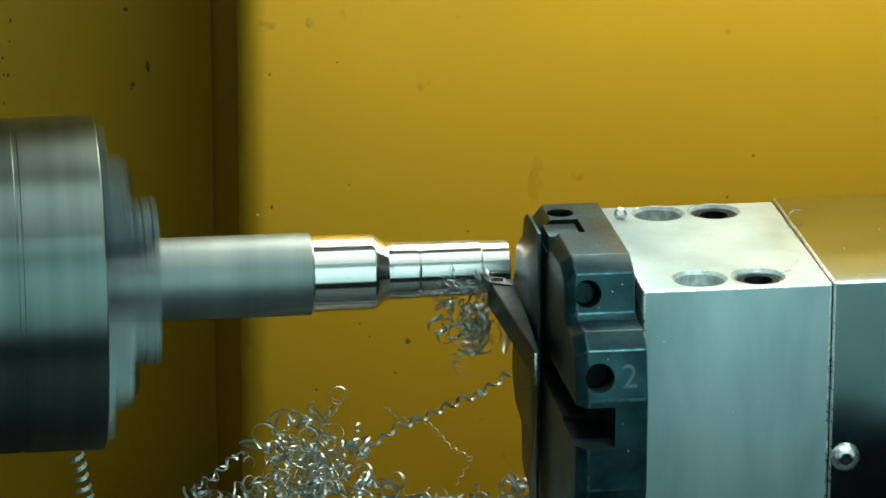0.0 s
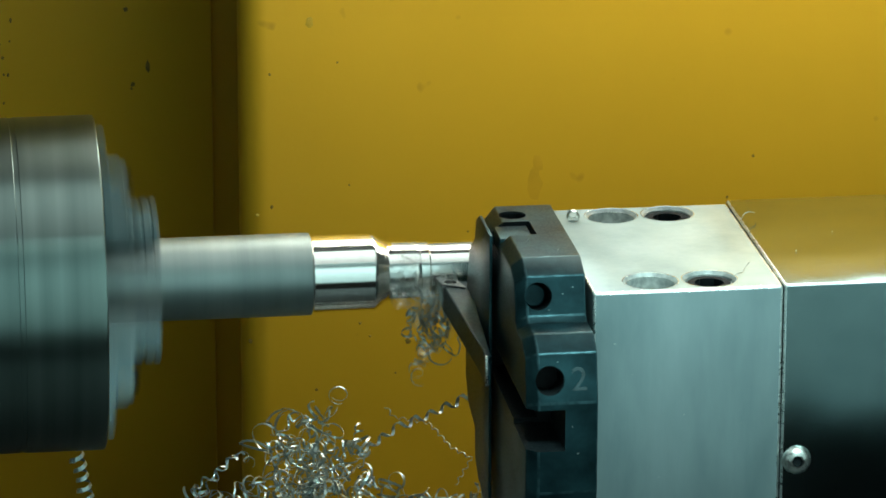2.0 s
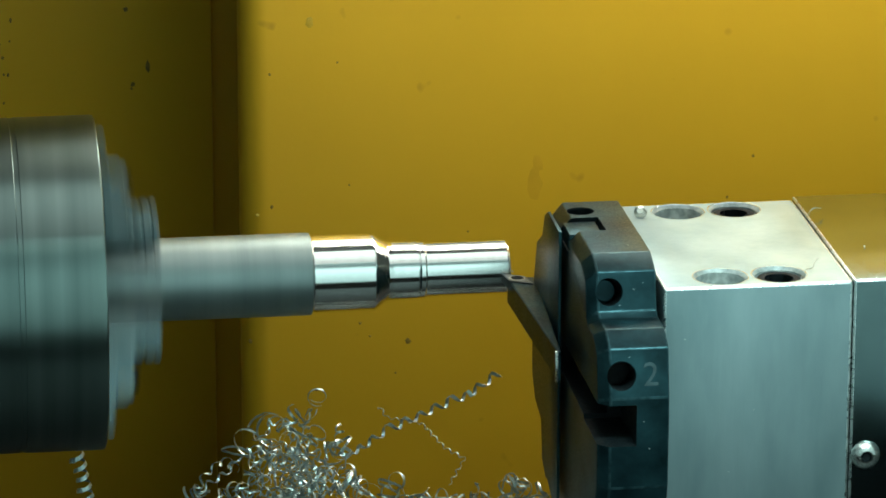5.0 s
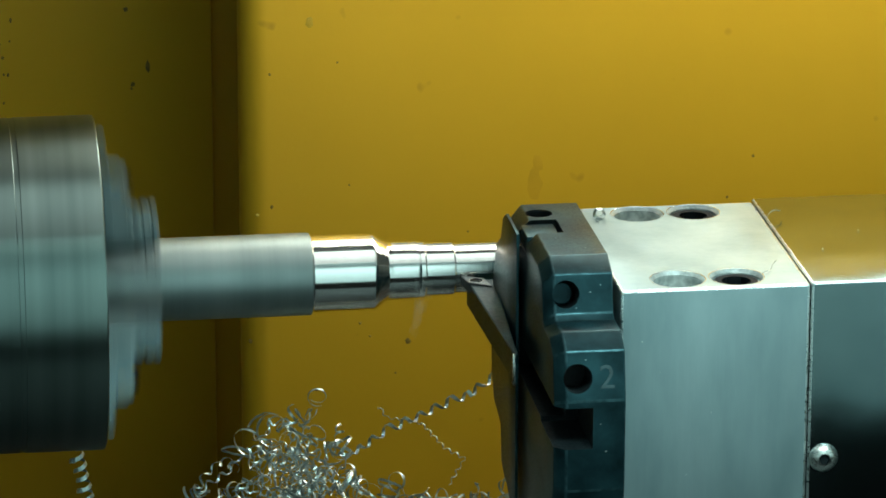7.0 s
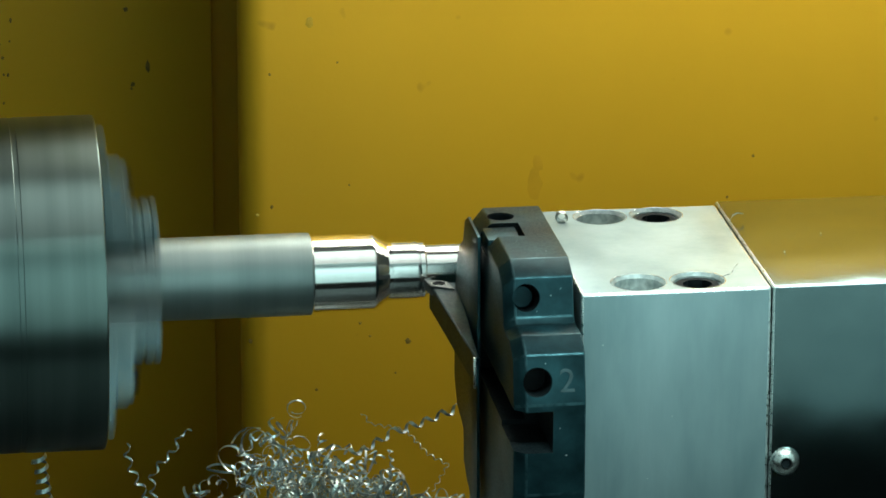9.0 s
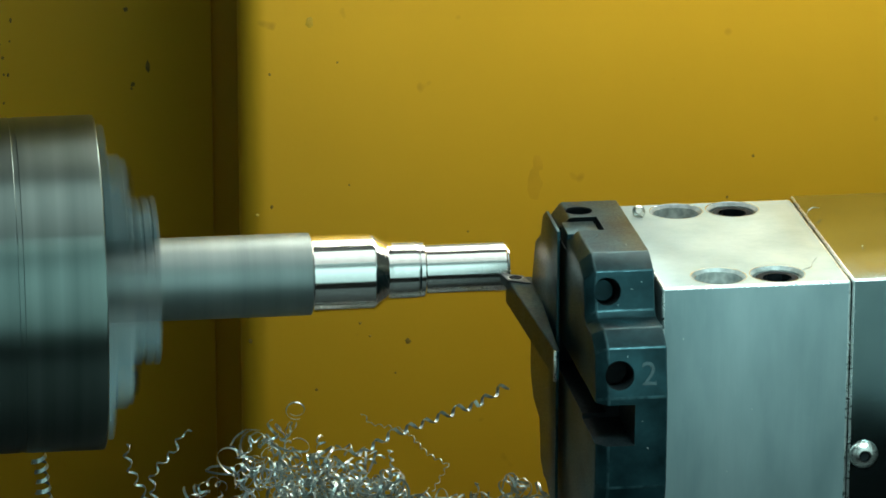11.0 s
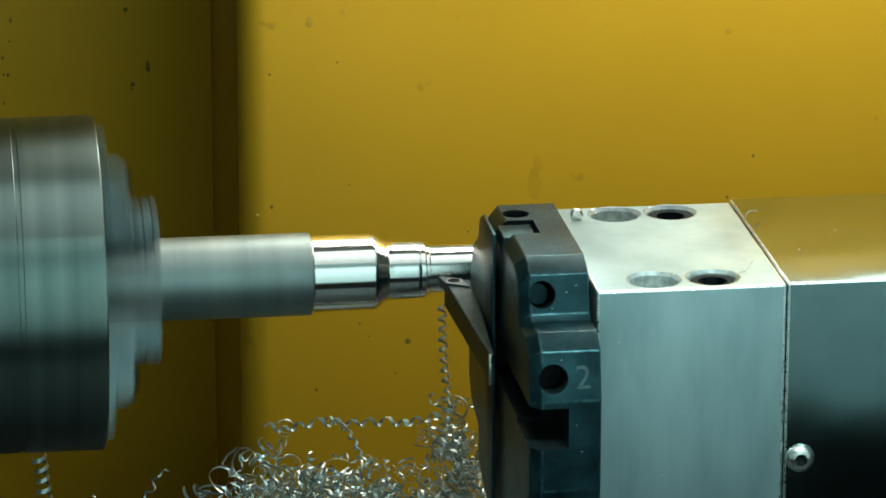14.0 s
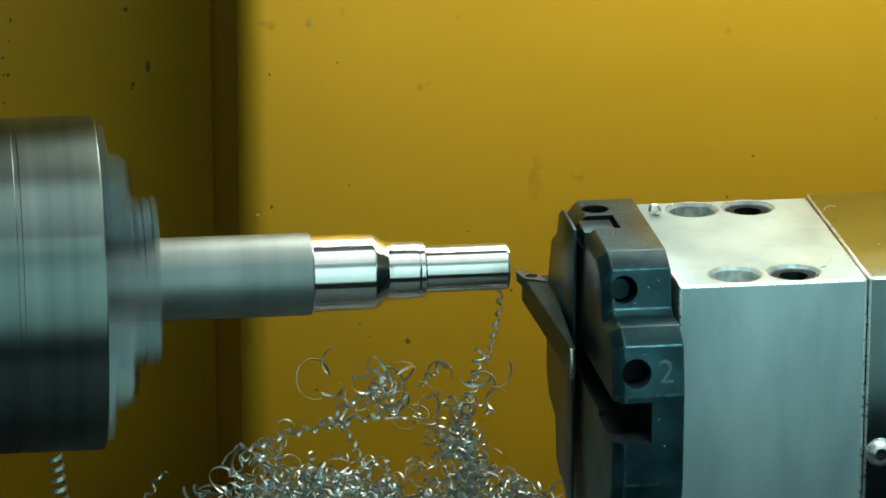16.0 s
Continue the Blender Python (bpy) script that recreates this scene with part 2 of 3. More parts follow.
def enclosure():
    back = solid("wall_back", box(66, 900, WALL_Y, WALL_Y + 34, -420, 760, 15, 8), YELLOW, "yellow enamelled sheet-metal back wall of the machine", kind="structure")
    solid("wall_return", box(262, 268, WALL_Y + 34.2, PANEL_Y + 24, -420, 760), YELLOW, "yellow side closing the gap behind the back wall", kind="structure")
    solid("wall_recess", box(-420, 67, PANEL_Y, PANEL_Y + 6, -420, 760, 1), YELLOW, "shaded yellow panel in the recess beside the spindle", kind="structure")
    solid("wall_gap", box(60, 261.8, PANEL_Y + 18, PANEL_Y + 24, -420, 760), YELLOW, "yellow panel set back behind the recess panel's edge", kind="structure")
    solid("wall_right", box(894, 900, -500, WALL_Y - 0.3, -420, 760), DULL, "unseen dull grey painted end wall of the machine", kind="structure")
    solid("wall_left", box(-426, -420.3, -500, PANEL_Y, -420, 760), DULL, "unseen dull grey painted spindle-side wall of the machine", kind="structure")
    solid("ceiling", box(-420, 900, -330, PANEL_Y, 760.3, 766), DULL, "unseen dull grey sheet-metal roof of the machine", kind="structure")
    solid("chip_tray", box(-420, 900, -500, PANEL_Y, -426, -420.3), TRAY, "near-black steel chip tray under the spindle", kind="structure")
    # Unseen; its height and black tone cut floor light and darken low reflections.
    solid("front_apron", box(-420, 900, -506, -500.3, -1000, -108, 2), TRAY, "unseen dark panel below the open door, blocking light from the floor", kind="structure")
    # Unseen panel and roof strip, added to keep overhead light off the back wall.
    solid("front_lintel", box(-420, 900, -506, -500.3, 520, 760, 2), DULL, "unseen dull grey panel above the open door, blocking overhead light", kind="structure")
    solid("roof_front", box(-420, 900, -500, -330.3, 754, 760, 0), DULL, "unseen dull grey roof strip behind the light-blocking panel", kind="structure")
    # Out of view, added so the housing's top reflects grey instead of yellow.
    solid("lamp_backing", box(150, 312, WALL_Y - 16, WALL_Y - 0.2, 125, 470, 2), CARD_GREY, "unseen grey panel that the housing's top reflects", kind="structure")
    solid("machine_bed", box(-420, 893, -300, 110, -420, -176, 3), TRAY, "near-black machine bed under the turret", kind="structure")
    solid("floor", box(-2600, 2800, -3400, 900, -1010, -1000), ROOM_FLOOR, "grey painted workshop floor", kind="structure")
    solid("wall_south", box(-2600, 2800, -3410, -3400.3, -1000, 2400), ROOM, "light grey workshop wall", kind="structure")
    solid("wall_west", box(-2610, -2600.3, -3400, 900, -1000, 2400), ROOM, "light grey workshop wall", kind="structure")
    solid("wall_east", box(2800.3, 2810, -3400, 900, -1000, 2400), ROOM, "light grey workshop wall", kind="structure")
    solid("wall_north", box(-2600, 2800, 900.3, 910, -1000, 2400), ROOM, "light grey workshop wall behind the machine", kind="structure")
    solid("ceiling_workshop", box(-2600, 2800, -3400, 900, 2400.3, 2410), ROOM, "light grey workshop ceiling", kind="structure")


WALL_SPECKS = [(104.9, 52.3, 2.24, 1.5), (82.2, 23.2, 0.8, 1.0), (120.2, 28.8, 0.64, 1.0), (82.7, -53.9, 0.96, 1.4), (74.4, -58.3, 1.28, 1.0), (159.9, -136.5, 1.92, 0.9),
               (132.4, -124.5, 0.96, 1.0), (138.2, -132.5, 0.8, 1.0), (358.0, -34.1, 0.96, 1.0), (343.5, -58.0, 0.96, 1.0), (69.7, -132.6, 1.28, 1.2), (68.9, -117.8, 0.96, 1.8),
               (126.6, -42.7, 0.64, 1.0), (79.3, -213.4, 0.96, 1.0), (152.7, -155.2, 0.64, 1.0), (107.2, -163.4, 0.96, 1.0), (219.3, -108.6, 0.96, 1.0), (194.1, -72.6, 0.64, 1.0)]
RECESS_SPECKS = [(15.6, 13.3, 1.7, 1.0), (28.5, -22.4, 1.36, 3.0), (19.2, -33.3, 1.36, 1.2), (18.4, -35.7, 0.85, 1.0)]
RECESS_SPECKS += [(random.uniform(-64, -52), random.uniform(-48, 10), random.uniform(0.4, 0.9), random.uniform(1, 1.8)) for _ in range(14)]


def speck_blobs(rows, y, name, material, label):
    """Small raised splashes of dried coolant on the sheet metal, uneven in outline."""
    bm = bmesh.new()
    for x, z, r, tall in rows:
        n = 11
        ring = []
        for i in range(n):
            a, k = 2 * math.pi * i / n, r * random.uniform(0.7, 1.15)
            ring.append(bm.verts.new((x + k * math.cos(a), y, z + k * tall * math.sin(a))))
        top = bm.verts.new((x, y - 0.4, z))
        for i in range(n):
            bm.faces.new((ring[i], ring[(i + 1) % n], top))
    return solid(name, bm, material, label, "grime", kind="stuff")


enclosure()
speck_blobs(WALL_SPECKS[:1] + WALL_SPECKS[4:5], WALL_Y, "paint_runs", DRIP, "raised yellow runs in the wall paint")
speck_blobs(WALL_SPECKS[1:4] + WALL_SPECKS[5:], WALL_Y, "grime_specks", GRIME, "dark dried coolant specks on the yellow sheet metal")
speck_blobs([(232.5, -46, 4.2, 2.6), (234, -34, 3.0, 2.0)], WALL_Y, "oil_smear", SMEAR, "faint brown oil smear on the yellow wall")
speck_blobs(RECESS_SPECKS, PANEL_Y, "grime_specks", GRIME, "dark dried coolant specks on the recessed yellow panel")

# ---- the spindle: chuck and workpiece, both turning about the x axis ----


def make_chuck():
    c = thing("lathe_chuck", "grey steel three-jaw chuck spinning on the lathe spindle", "chuck")
    part("body", lathe([(-150, 0), (-150, 82.5), (-75, 82.5), (-74.6, 82.2), (-72.4, 82.2), (-72, 82.5), (-33.9, 82.5), (-33.3, 82.2), (-33, 81.5), (-33, 23), (-60, 22), (-60, 0)], 128), CHUCK_STEEL, c)
    for k in range(3):
        jaw = bmesh.new()
        steps = [(-32.5, 20.8), (-4, 20.8), (-4, 40), (-7, 40), (-7, 38.6), (-8, 38.6), (-8, 40), (-11.5, 40), (-11.5, 37.8), (-12.9, 37.8), (-12.9, 40), (-18.2, 40), (-18.2, 60), (-21, 60), (-21, 62), (-28.5, 62), (-28.5, 77), (-32.5, 77)]
        near, far = ([jaw.verts.new((x, y, z)) for x, z in steps] for y in (-13, 13))
        jaw.faces.new(near)
        jaw.faces.new(far[::-1])
        for a in range(len(steps)):
            n = (a + 1) % len(steps)
            jaw.faces.new((near[a], near[n], far[n], far[a]))
        bmesh.ops.recalc_face_normals(jaw, faces=jaw.faces[:])
        bmesh.ops.bevel(jaw, geom=jaw.edges[:], offset=0.3, segments=1, affect="EDGES", clamp_overlap=True)
        j = part("jaw", jaw, JAW_STEEL, c, "stepped hardened steel chuck jaw", pose(0, 0, 0, 120 * k + 20))
        part("jaw_bolt", lathe([(-18, 0), (-18, 5.5), (-15.5, 6), (-15.5, 3.2), (-17.5, 3), (-17.5, 0)], 20, None, Matrix.Translation((0, 0, 51))), BOLT_BLACK, j)
    return c


def make_workpiece():
    w = thing("workpiece", "bright stepped aluminium bar turning in the chuck", "metal bar")
    part("bar_stock", lathe([(-32, 0), (-32, 20.5), (71.2, 20.5), (71.9, 20.1), (72.2, 19.3)], 96), RAW_BAR, w, "dull grey unturned bar skin")
    part("turned_steps", lathe([(72.2, 19.3), (72.6, 19.0), (102.6, 19.0), (103.6, 18.7), (104.6, 18.0), (109.2, 14.9), (110.2, 14.2), (111.4, 14.2), (112.0, 14.45), (124.6, 14.45),
                                (126.2, 14.2), (127.5, 13.6), (128.4, 12.7), (128.9, 11.9), (129.4, 11.8), (169.9, 11.8), (170.8, 11.3), (171, 10.5), (171, 0)], 96), TURNED, w, "mirror-bright turned steps")
    layers = []
    for r in (14.15, 13.35, 12.55):
        layers.append(part("uncut_layer", lathe([(-46, 0), (-46, r - 0.3), (-45, r), (-0.7, r), (0, r - 0.75), (0, 0)], 96), TURNED, w, "bright layer of stock not yet turned off"))
    return w, layers


chuck = make_chuck()
workpiece, layers = make_workpiece()

# ---- the tool turret with its housing; it slides as one ----


def socket_head(parent, x, y, z):
    b = part("cap_screw", lathe([(z - 24, 0), (z - 24, 11.6), (z - 3.0, 11.6), (z - 2.0, 10.6), (z - 2.0, 7.2), (z - 11, 7.0), (z - 11, 0)], 40, None, Matrix.Translation((x, y, 0)) @ UP), BOLT_BLACK, parent, "black socket-head cap screw sunk in its counterbore")
    hexa = lathe([(z - 10.9, 0), (z - 10.9, 6.9), (z - 2.2, 6.9)], 6, None, Matrix.Translation((x, y, 0)) @ UP)
    part("hex_socket", hexa, SHADE_BLACK, b)


BX0, BX1, BY0, BY1, BZ = 228.1, 322.6, -62.7, 80.8, 4.3
CY, CZ = -5.0, -75.0


def make_turret():
    t = thing("tool_turret", "steel tool turret with dark indexing disc and ground housing", "lathe turret")
    body = part("housing", box(BX0, BX1, BY0, BY1, -220, BZ, 1.4, 3, edge_slot=1), [GROUND_STEEL, HIGHLIGHT_EDGE, BORE_BRIGHT], t, "ground bright steel housing with four counterbores")
    cutters = []
    for x in (259.3, 288.7):
        for y in (-46.5, 66.5):
            deep = 15 if x < 270 else 26
            cutters.append(lathe([(BZ - deep, 0), (BZ - deep, 12.0), (BZ - 1.6, 12.0), (BZ + 0.4, 13.6), (BZ + 3, 13.6), (BZ + 3, 0)], 48, None, Matrix.Translation((x, y, 0)) @ UP))
    drill(body, cutters, BORE_BRIGHT)
    for y in (-46.5, 66.5):
        socket_head(body, 288.7, y, BZ)
        for x in (259.3, 288.7):
            part("counterbore_rim", lathe([(BZ - 1.7, 11.95), (BZ + 0.12, 13.75), (BZ + 0.12, 13.95), (BZ - 0.3, 13.95), (BZ - 1.9, 12.0)], 48, None, Matrix.Translation((x, y, 0)) @ UP), CHAMFER, body, "bright chamfered rim")
    part("cover", box(BX1 + 0.45, 620, BY0 - 0.3, BY1 + 4, -220, BZ + 0.6, 1.1, 3, edge_slot=1), [COVER_STEEL, HIGHLIGHT_EDGE], t, "satin sheet-steel cover with folded edges")
    part("seam", box(BX1 - 0.6, BX1 + 1.4, BY0 + 1.7, BY1 - 2, -218, BZ - 1.8), SHADE_BLACK, t, "dark joint between housing and cover")
    s = part("button_screw", lathe([(0, 0), (0, 7.4), (1.0, 7.3), (2.6, 6.3), (3.8, 4.4), (4.2, 3.2), (2.6, 2.7), (2.6, 0)], 32, None, facing((330.9, BY0 - 0.2, -86), (0, -1, 0))), SCREW_STEEL, t, "domed hex-socket screw")
    part("hex_socket", lathe([(2.7, 0), (2.7, 2.6), (3.9, 2.7)], 6, None, facing((330.9, BY0 - 0.2, -86), (0, -1, 0))), SHADE_BLACK, s)
    # indexing disc, in two slices so that the tool slots stop short of the far face
    half = [(68, 6), (52, 16), (24, 16.2), (-4, 16.6), (-40, 17), (-54, 11.5), (-59, -7.5), (-63, -10), (-80, -9.5), (-91.5, -16), (-96, -40), (-95.5, -86), (-90, -104)]
    rim = half + [(2 * CY - y, 2 * CZ - z) for y, z in half]
    d = bmesh.new()
    rows = []
    for x, inset in ((191, 5.5), (196.5, 0.0), (225.5, 0.0)):
        k = 1 - inset / 95.0
        rows.append([d.verts.new((x, CY + (y - CY) * k, CZ + (z - CZ) * k)) for y, z in rim])
    d.faces.new(rows[0])
    d.faces.new(rows[2][::-1])
    for a, c in zip(rows, rows[1:]):
        for i in range(len(rim)):
            j = (i + 1) % len(rim)
            d.faces.new((a[i], a[j], c[j], c[i]))
    bmesh.ops.recalc_face_normals(d, faces=d.faces[:])
    bmesh.ops.bevel(d, geom=d.edges[:], offset=0.8, segments=2, profile=0.5, affect="EDGES", clamp_overlap=True, material=1)
    disc = part("indexing_disc", d, [BLACK_STEEL, WORN_EDGE, SHADE_BLACK], t, "blackened steel indexing disc with stepped rim")
    cuts = [box(185, 210, -1, 23, 6, 30), box(185, 209.5, -120, -52, -64.5, -43.5), box(185, 203, -90, 30, -62, -44)]
    for (y, z), n, r in (((35, 16), (0, 0, 1), 6.4), ((-57, 2), (0, -0.967, 0.255), 6.6), ((-94, -29), (0, -0.983, 0.184), 6.8)):
        cuts.append(lathe([(-20, 0), (-20, r), (-0.9, r), (0.9, r + 1.0), (9, r + 1.0), (9, 0)], 36, None, facing((203 if z > 10 else 202, y, z), n)))
    # Hole and slot walls take the painted shade.
    drill(disc, cuts, SHADE_BLACK)
    part("set_screw", lathe([(-19.5, 0), (-19.5, 6.2), (-14.5, 6.2), (-13.5, 5.0), (-13.5, 0)], 28, None, facing((202, -57, 2), (0, -0.967, 0.255))), BLACK_STEEL, disc, "dark set screw deep in its hole")
    part("clamp_wedge", box(191.6, 208.0, -0.9, 20.6, 5, 14.8, 0.5), BLACK_STEEL, disc)
    text = bpy.data.curves.new("etched_number", "FONT")
    text.body, text.size, text.extrude = "2", 0.0165, 0.00012
    text.align_x, text.align_y = "CENTER", "CENTER"
    tmp = new("etched_number", text)
    me = bpy.data.meshes.new_from_object(tmp.evaluated_get(bpy.context.evaluated_depsgraph_get()))
    bpy.data.objects.remove(tmp)
    me.materials.append(ETCH)
    num = new("etched_number", me)
    num.parent = disc
    num.matrix_basis = Matrix.Translation((0.2165, -0.09415, -0.0292)) @ Euler((radians(90 - 10.6), 0, 0)).to_matrix().to_4x4()
    # plate on the disc's face, and the tool in its slot
    pl = [(4, 15), (40, 15), (50, 10), (56, -2), (73, -11), (83, -34), (86, -60), (86, -85), (76, -97), (52, -102), (51, -119), (23, -131), (4, -131)]
    part("face_plate", prism(pl, 187, 188.6, 0.3), BLACK_STEEL, t, "dark clamping plate on the disc's face")
    return t


turret = make_turret()
# Built at 100 % about the spindle line, then shrunk about the camera's eye to keep its view, clear of the bar.
EYE_SCALE = Matrix.Translation((-0.0078, -0.1064, 0.0333)) @ Matrix.Scale(0.95, 4)


def scale_to_eye(ob):
    ob.data.transform(EYE_SCALE @ ob.matrix_basis)
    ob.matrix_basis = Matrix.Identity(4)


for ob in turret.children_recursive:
    scale_to_eye(ob)


def hull(points, bevel=0.0):
    b = bmesh.new()
    for p in points:
        b.verts.new(p)
    bmesh.ops.convex_hull(b, input=b.verts[:])
    bmesh.ops.dissolve_limit(b, angle_limit=radians(4), verts=b.verts[:], edges=b.edges[:])
    if bevel:
        bmesh.ops.bevel(b, geom=b.edges[:], offset=bevel, segments=1, affect="EDGES", clamp_overlap=True)
    return b


def make_tool():
    h = part("tool_holder", hull([(158.2, -18, -0.5), (158.2, -18, -14.0), (160.0, -34, -0.5), (160.5, -36, -14.0), (163.8, -138, -0.5), (163.8, -138, -15), (165.6, -138, -0.5), (165.6, -138, -15), (172, -20, -0.5), (172, -20, -15)], 0.5), BLACK_STEEL, turret, "dark turning tool holder with straight shank")
    a, c = Vector((155.6, -14.2, 0)), Vector((162.2, -23.6, 0))
    along = (c - a).normalized()
    side = Vector((along.y, -along.x, 0)) * 5.4
    top = [a, c + side, c + (c - a), c - side]
    pts = []
    for p in top:
        pts += [(p.x, p.y, 0.4), (c.x + (p.x - c.x) * 0.93, c.y + (p.y - c.y) * 0.93, -4.8)]
    ins = part("cutting_insert", hull(pts, 0.25), CARBIDE, h, "diamond carbide insert with a bright edge")
    part("insert_screw", lathe([(0.3, 0), (0.3, 3.4), (0.75, 3.0), (0.75, 1.5), (0.45, 1.3), (0.45, 0)], 24, None, Matrix.Translation((c.x, c.y, 0)) @ UP), BOLT_BLACK, ins)
    part("screw_rim", lathe([(0.38, 3.4), (0.62, 3.5), (0.62, 3.8), (0.38, 3.9)], 24, None, Matrix.Translation((c.x, c.y, 0)) @ UP), SCREW_STEEL, ins)
    part("clamp_shim", box(162.6, 164.0, -140.2, -138.2, -15, 0.2, 0.3), SCREW_STEEL, turret, "bright thin steel clamping shim")
    return h


make_tool()

# ---- swarf ----


def ribbon(verts, faces, path, radius, pitch, width, phase=0.0, thick=0.22, per_turn=16, wobble=0.25):
    """A curled chip: a thin band wound round a path of points."""
    pts = [Vector(p) for p in path]
    lens = [0.0]
    for a, c in zip(pts, pts[1:]):
        lens.append(lens[-1] + (c - a).length)
    total = lens[-1]
    n = max(4, int(total / pitch * per_turn))
    ref = Vector((random.uniform(-1, 1), random.uniform(-1, 1), random.uniform(-1, 1)))
    start = len(verts)
    k = 0
    for i in range(n + 1):
        s = total * i / n
        while k < len(lens) - 2 and s > lens[k + 1]:
            k += 1
        f = (s - lens[k]) / max(1e-6, lens[k + 1] - lens[k])
        p = pts[k].lerp(pts[k + 1], f)
        ax = (pts[k + 1] - pts[k]).normalized()
        e1 = (ref - ax * ref.dot(ax)).normalized()
        e2 = ax.cross(e1)
        th = phase + 2 * math.pi * s / pitch
        r = radius * (1 + wobble * math.sin(th * 0.31 + phase))
        rad = e1 * math.cos(th) + e2 * math.sin(th)
        c = p + rad * r
        w = (ax * 0.94 + rad * 0.34).normalized() * width * 0.5 * (0.35 if i in (0, n) else 1.0)
        o = (rad * 0.94 - ax * 0.34).normalized() * thick * 0.5
        for d in (w + o, w - o, -w - o, -w + o):
            verts.append(tuple((c + d) * MM))
    for i in range(n):
        a = start + 4 * i
        for q in range(4):
            faces.append((a + q, a + (q + 1) % 4, a + 4 + (q + 1) % 4, a + 4 + q))
    faces.append((start, start + 1, start + 2, start + 3))
    e = start + 4 * n
    faces.append((e + 3, e + 2, e + 1, e))


def swarf(name, label, category, verts, faces, kind="", group="", centre=None):
    me = bpy.data.meshes.new(name)
    if centre is not None:
        verts = [(x - centre[0] * MM, y - centre[1] * MM, z - centre[2] * MM) for x, y, z in verts]
    me.from_pydata(verts, [], faces)
    for p in me.polygons:
        p.use_smooth = False
    me.materials.append(CHIP)
    ob = new(name, me)
    if centre is not None:
        ob.location = Vector(centre) * MM
    return tagged(ob, label, category, group, kind)


def curl(verts, faces, at, size=1.0):
    """One short loose curl: a tight coil, an open loop or a bent strip."""
    ax = Vector((random.gauss(0, 1), random.gauss(0, 0.8), random.gauss(0, 0.8))).normalized()
    bend = Vector((random.gauss(0, 1), random.gauss(0, 1), random.gauss(0, 1))).normalized()
    k = random.random()
    if k < 0.55:
        r, pitch, turns = random.uniform(2.4, 4.2), random.uniform(4.0, 8.5), random.uniform(0.9, 2.4)
    elif k < 0.85:
        r, pitch, turns = random.uniform(3.6, 6.2), random.uniform(5, 11), random.uniform(0.7, 1.6)
    else:
        r, pitch, turns = random.uniform(1.2, 2.0), random.uniform(4.5, 7), random.uniform(2.0, 5.0)
    length = pitch * turns * size
    p0 = Vector(at) - ax * length / 2
    path = [p0 + ax * length * u + bend * length * 0.35 * math.sin(math.pi * u) for u in (0, 0.25, 0.5, 0.75, 1)]
    ribbon(verts, faces, path, r * size, pitch * size, random.uniform(0.8, 1.5), random.uniform(0, 6.28), 0.14, 20)


def scatter(n, place, size=1.0):
    v, f = [], []
    for _ in range(n):
        curl(v, f, place(), size * random.uniform(0.75, 1.15))
    return v, f


def clump(n, c, sx, sy, sz, size=1.0):
    return scatter(n, lambda: (random.gauss(c[0], sx), random.gauss(c[1], sy), random.gauss(c[2], sz)), size)


def low_place():
    x = random.uniform(0, 205)
    y = random.uniform(-30, 70)
    top = -138 + 7 * math.sin(x * 0.11) + 5 * math.sin(x * 0.31 + 1) - max(0, 25 - x) * 0.5 + (y - 20) * -0.12
    if x > 120:
        top -= 5
    if 40 < x < 118:
        top += 13 * math.sin((x - 40) / 78 * math.pi)
    depth = random.random() ** 2.2
    return (x, y, top - depth * (170 + top - 6))


def mound_place():
    a = random.random() ** 1.4
    x = 74 + random.gauss(0, 17) * (1.15 - 0.85 * a)
    return (x, random.gauss(18, 14), -126 + 45 * a)


v, f = scatter(250, low_place, 1.45)
pile = swarf("swarf_bed", "deep bed of silvery metal swarf on the machine bed", "metal swarf", v, f, "stuff")
random.seed(5)
v, f = scatter(74, mound_place, 1.15)
ribbon(v, f, [(87, 12, -69), (87.3, 14, -68.6), (87.6, 15.5, -68.2)], 4.4, 3.0, 0.9, 0.5, 0.22, 24, 0.05)
ribbon(v, f, [(76, 15, -92), (81, 15, -84), (86, 14, -75)], 1.2, 16, 1.0, 0.5)
ribbon(v, f, [(62, 15, -98), (58, 15, -86), (64, 15, -80), (74, 15, -82)], 2.6, 11, 1.2)
mound = swarf("swarf_mound", "loose mound of tangled silver curls on the swarf bed", "metal swarf", v, f, "stuff", centre=(78, 20, -120))
random.seed(11)
v, f = clump(40, (97, 22, -121), 12, 9, 6, 1.2)
mound_late = swarf("swarf_clump", "clump of silver curls dropped on the swarf bed", "metal swarf", v, f, "stuff", centre=(98, 22, -112))
random.seed(12)
v, f = clump(46, (147, 20, -100), 5.5, 7, 12, 1.1)
v2, f2 = clump(40, (154, 22, -125), 17, 8, 5, 1.25)
f += [tuple(i + len(v) for i in q) for q in f2]
v += v2
heap = swarf("swarf_heap", "tall tangled heap of silver swarf below the tool", "metal swarf", v, f, "stuff", centre=(141, 20, -105))
random.seed(13)
v, f = clump(10, (117, 20, -76), 8, 6, 7, 1.5)
loose = []
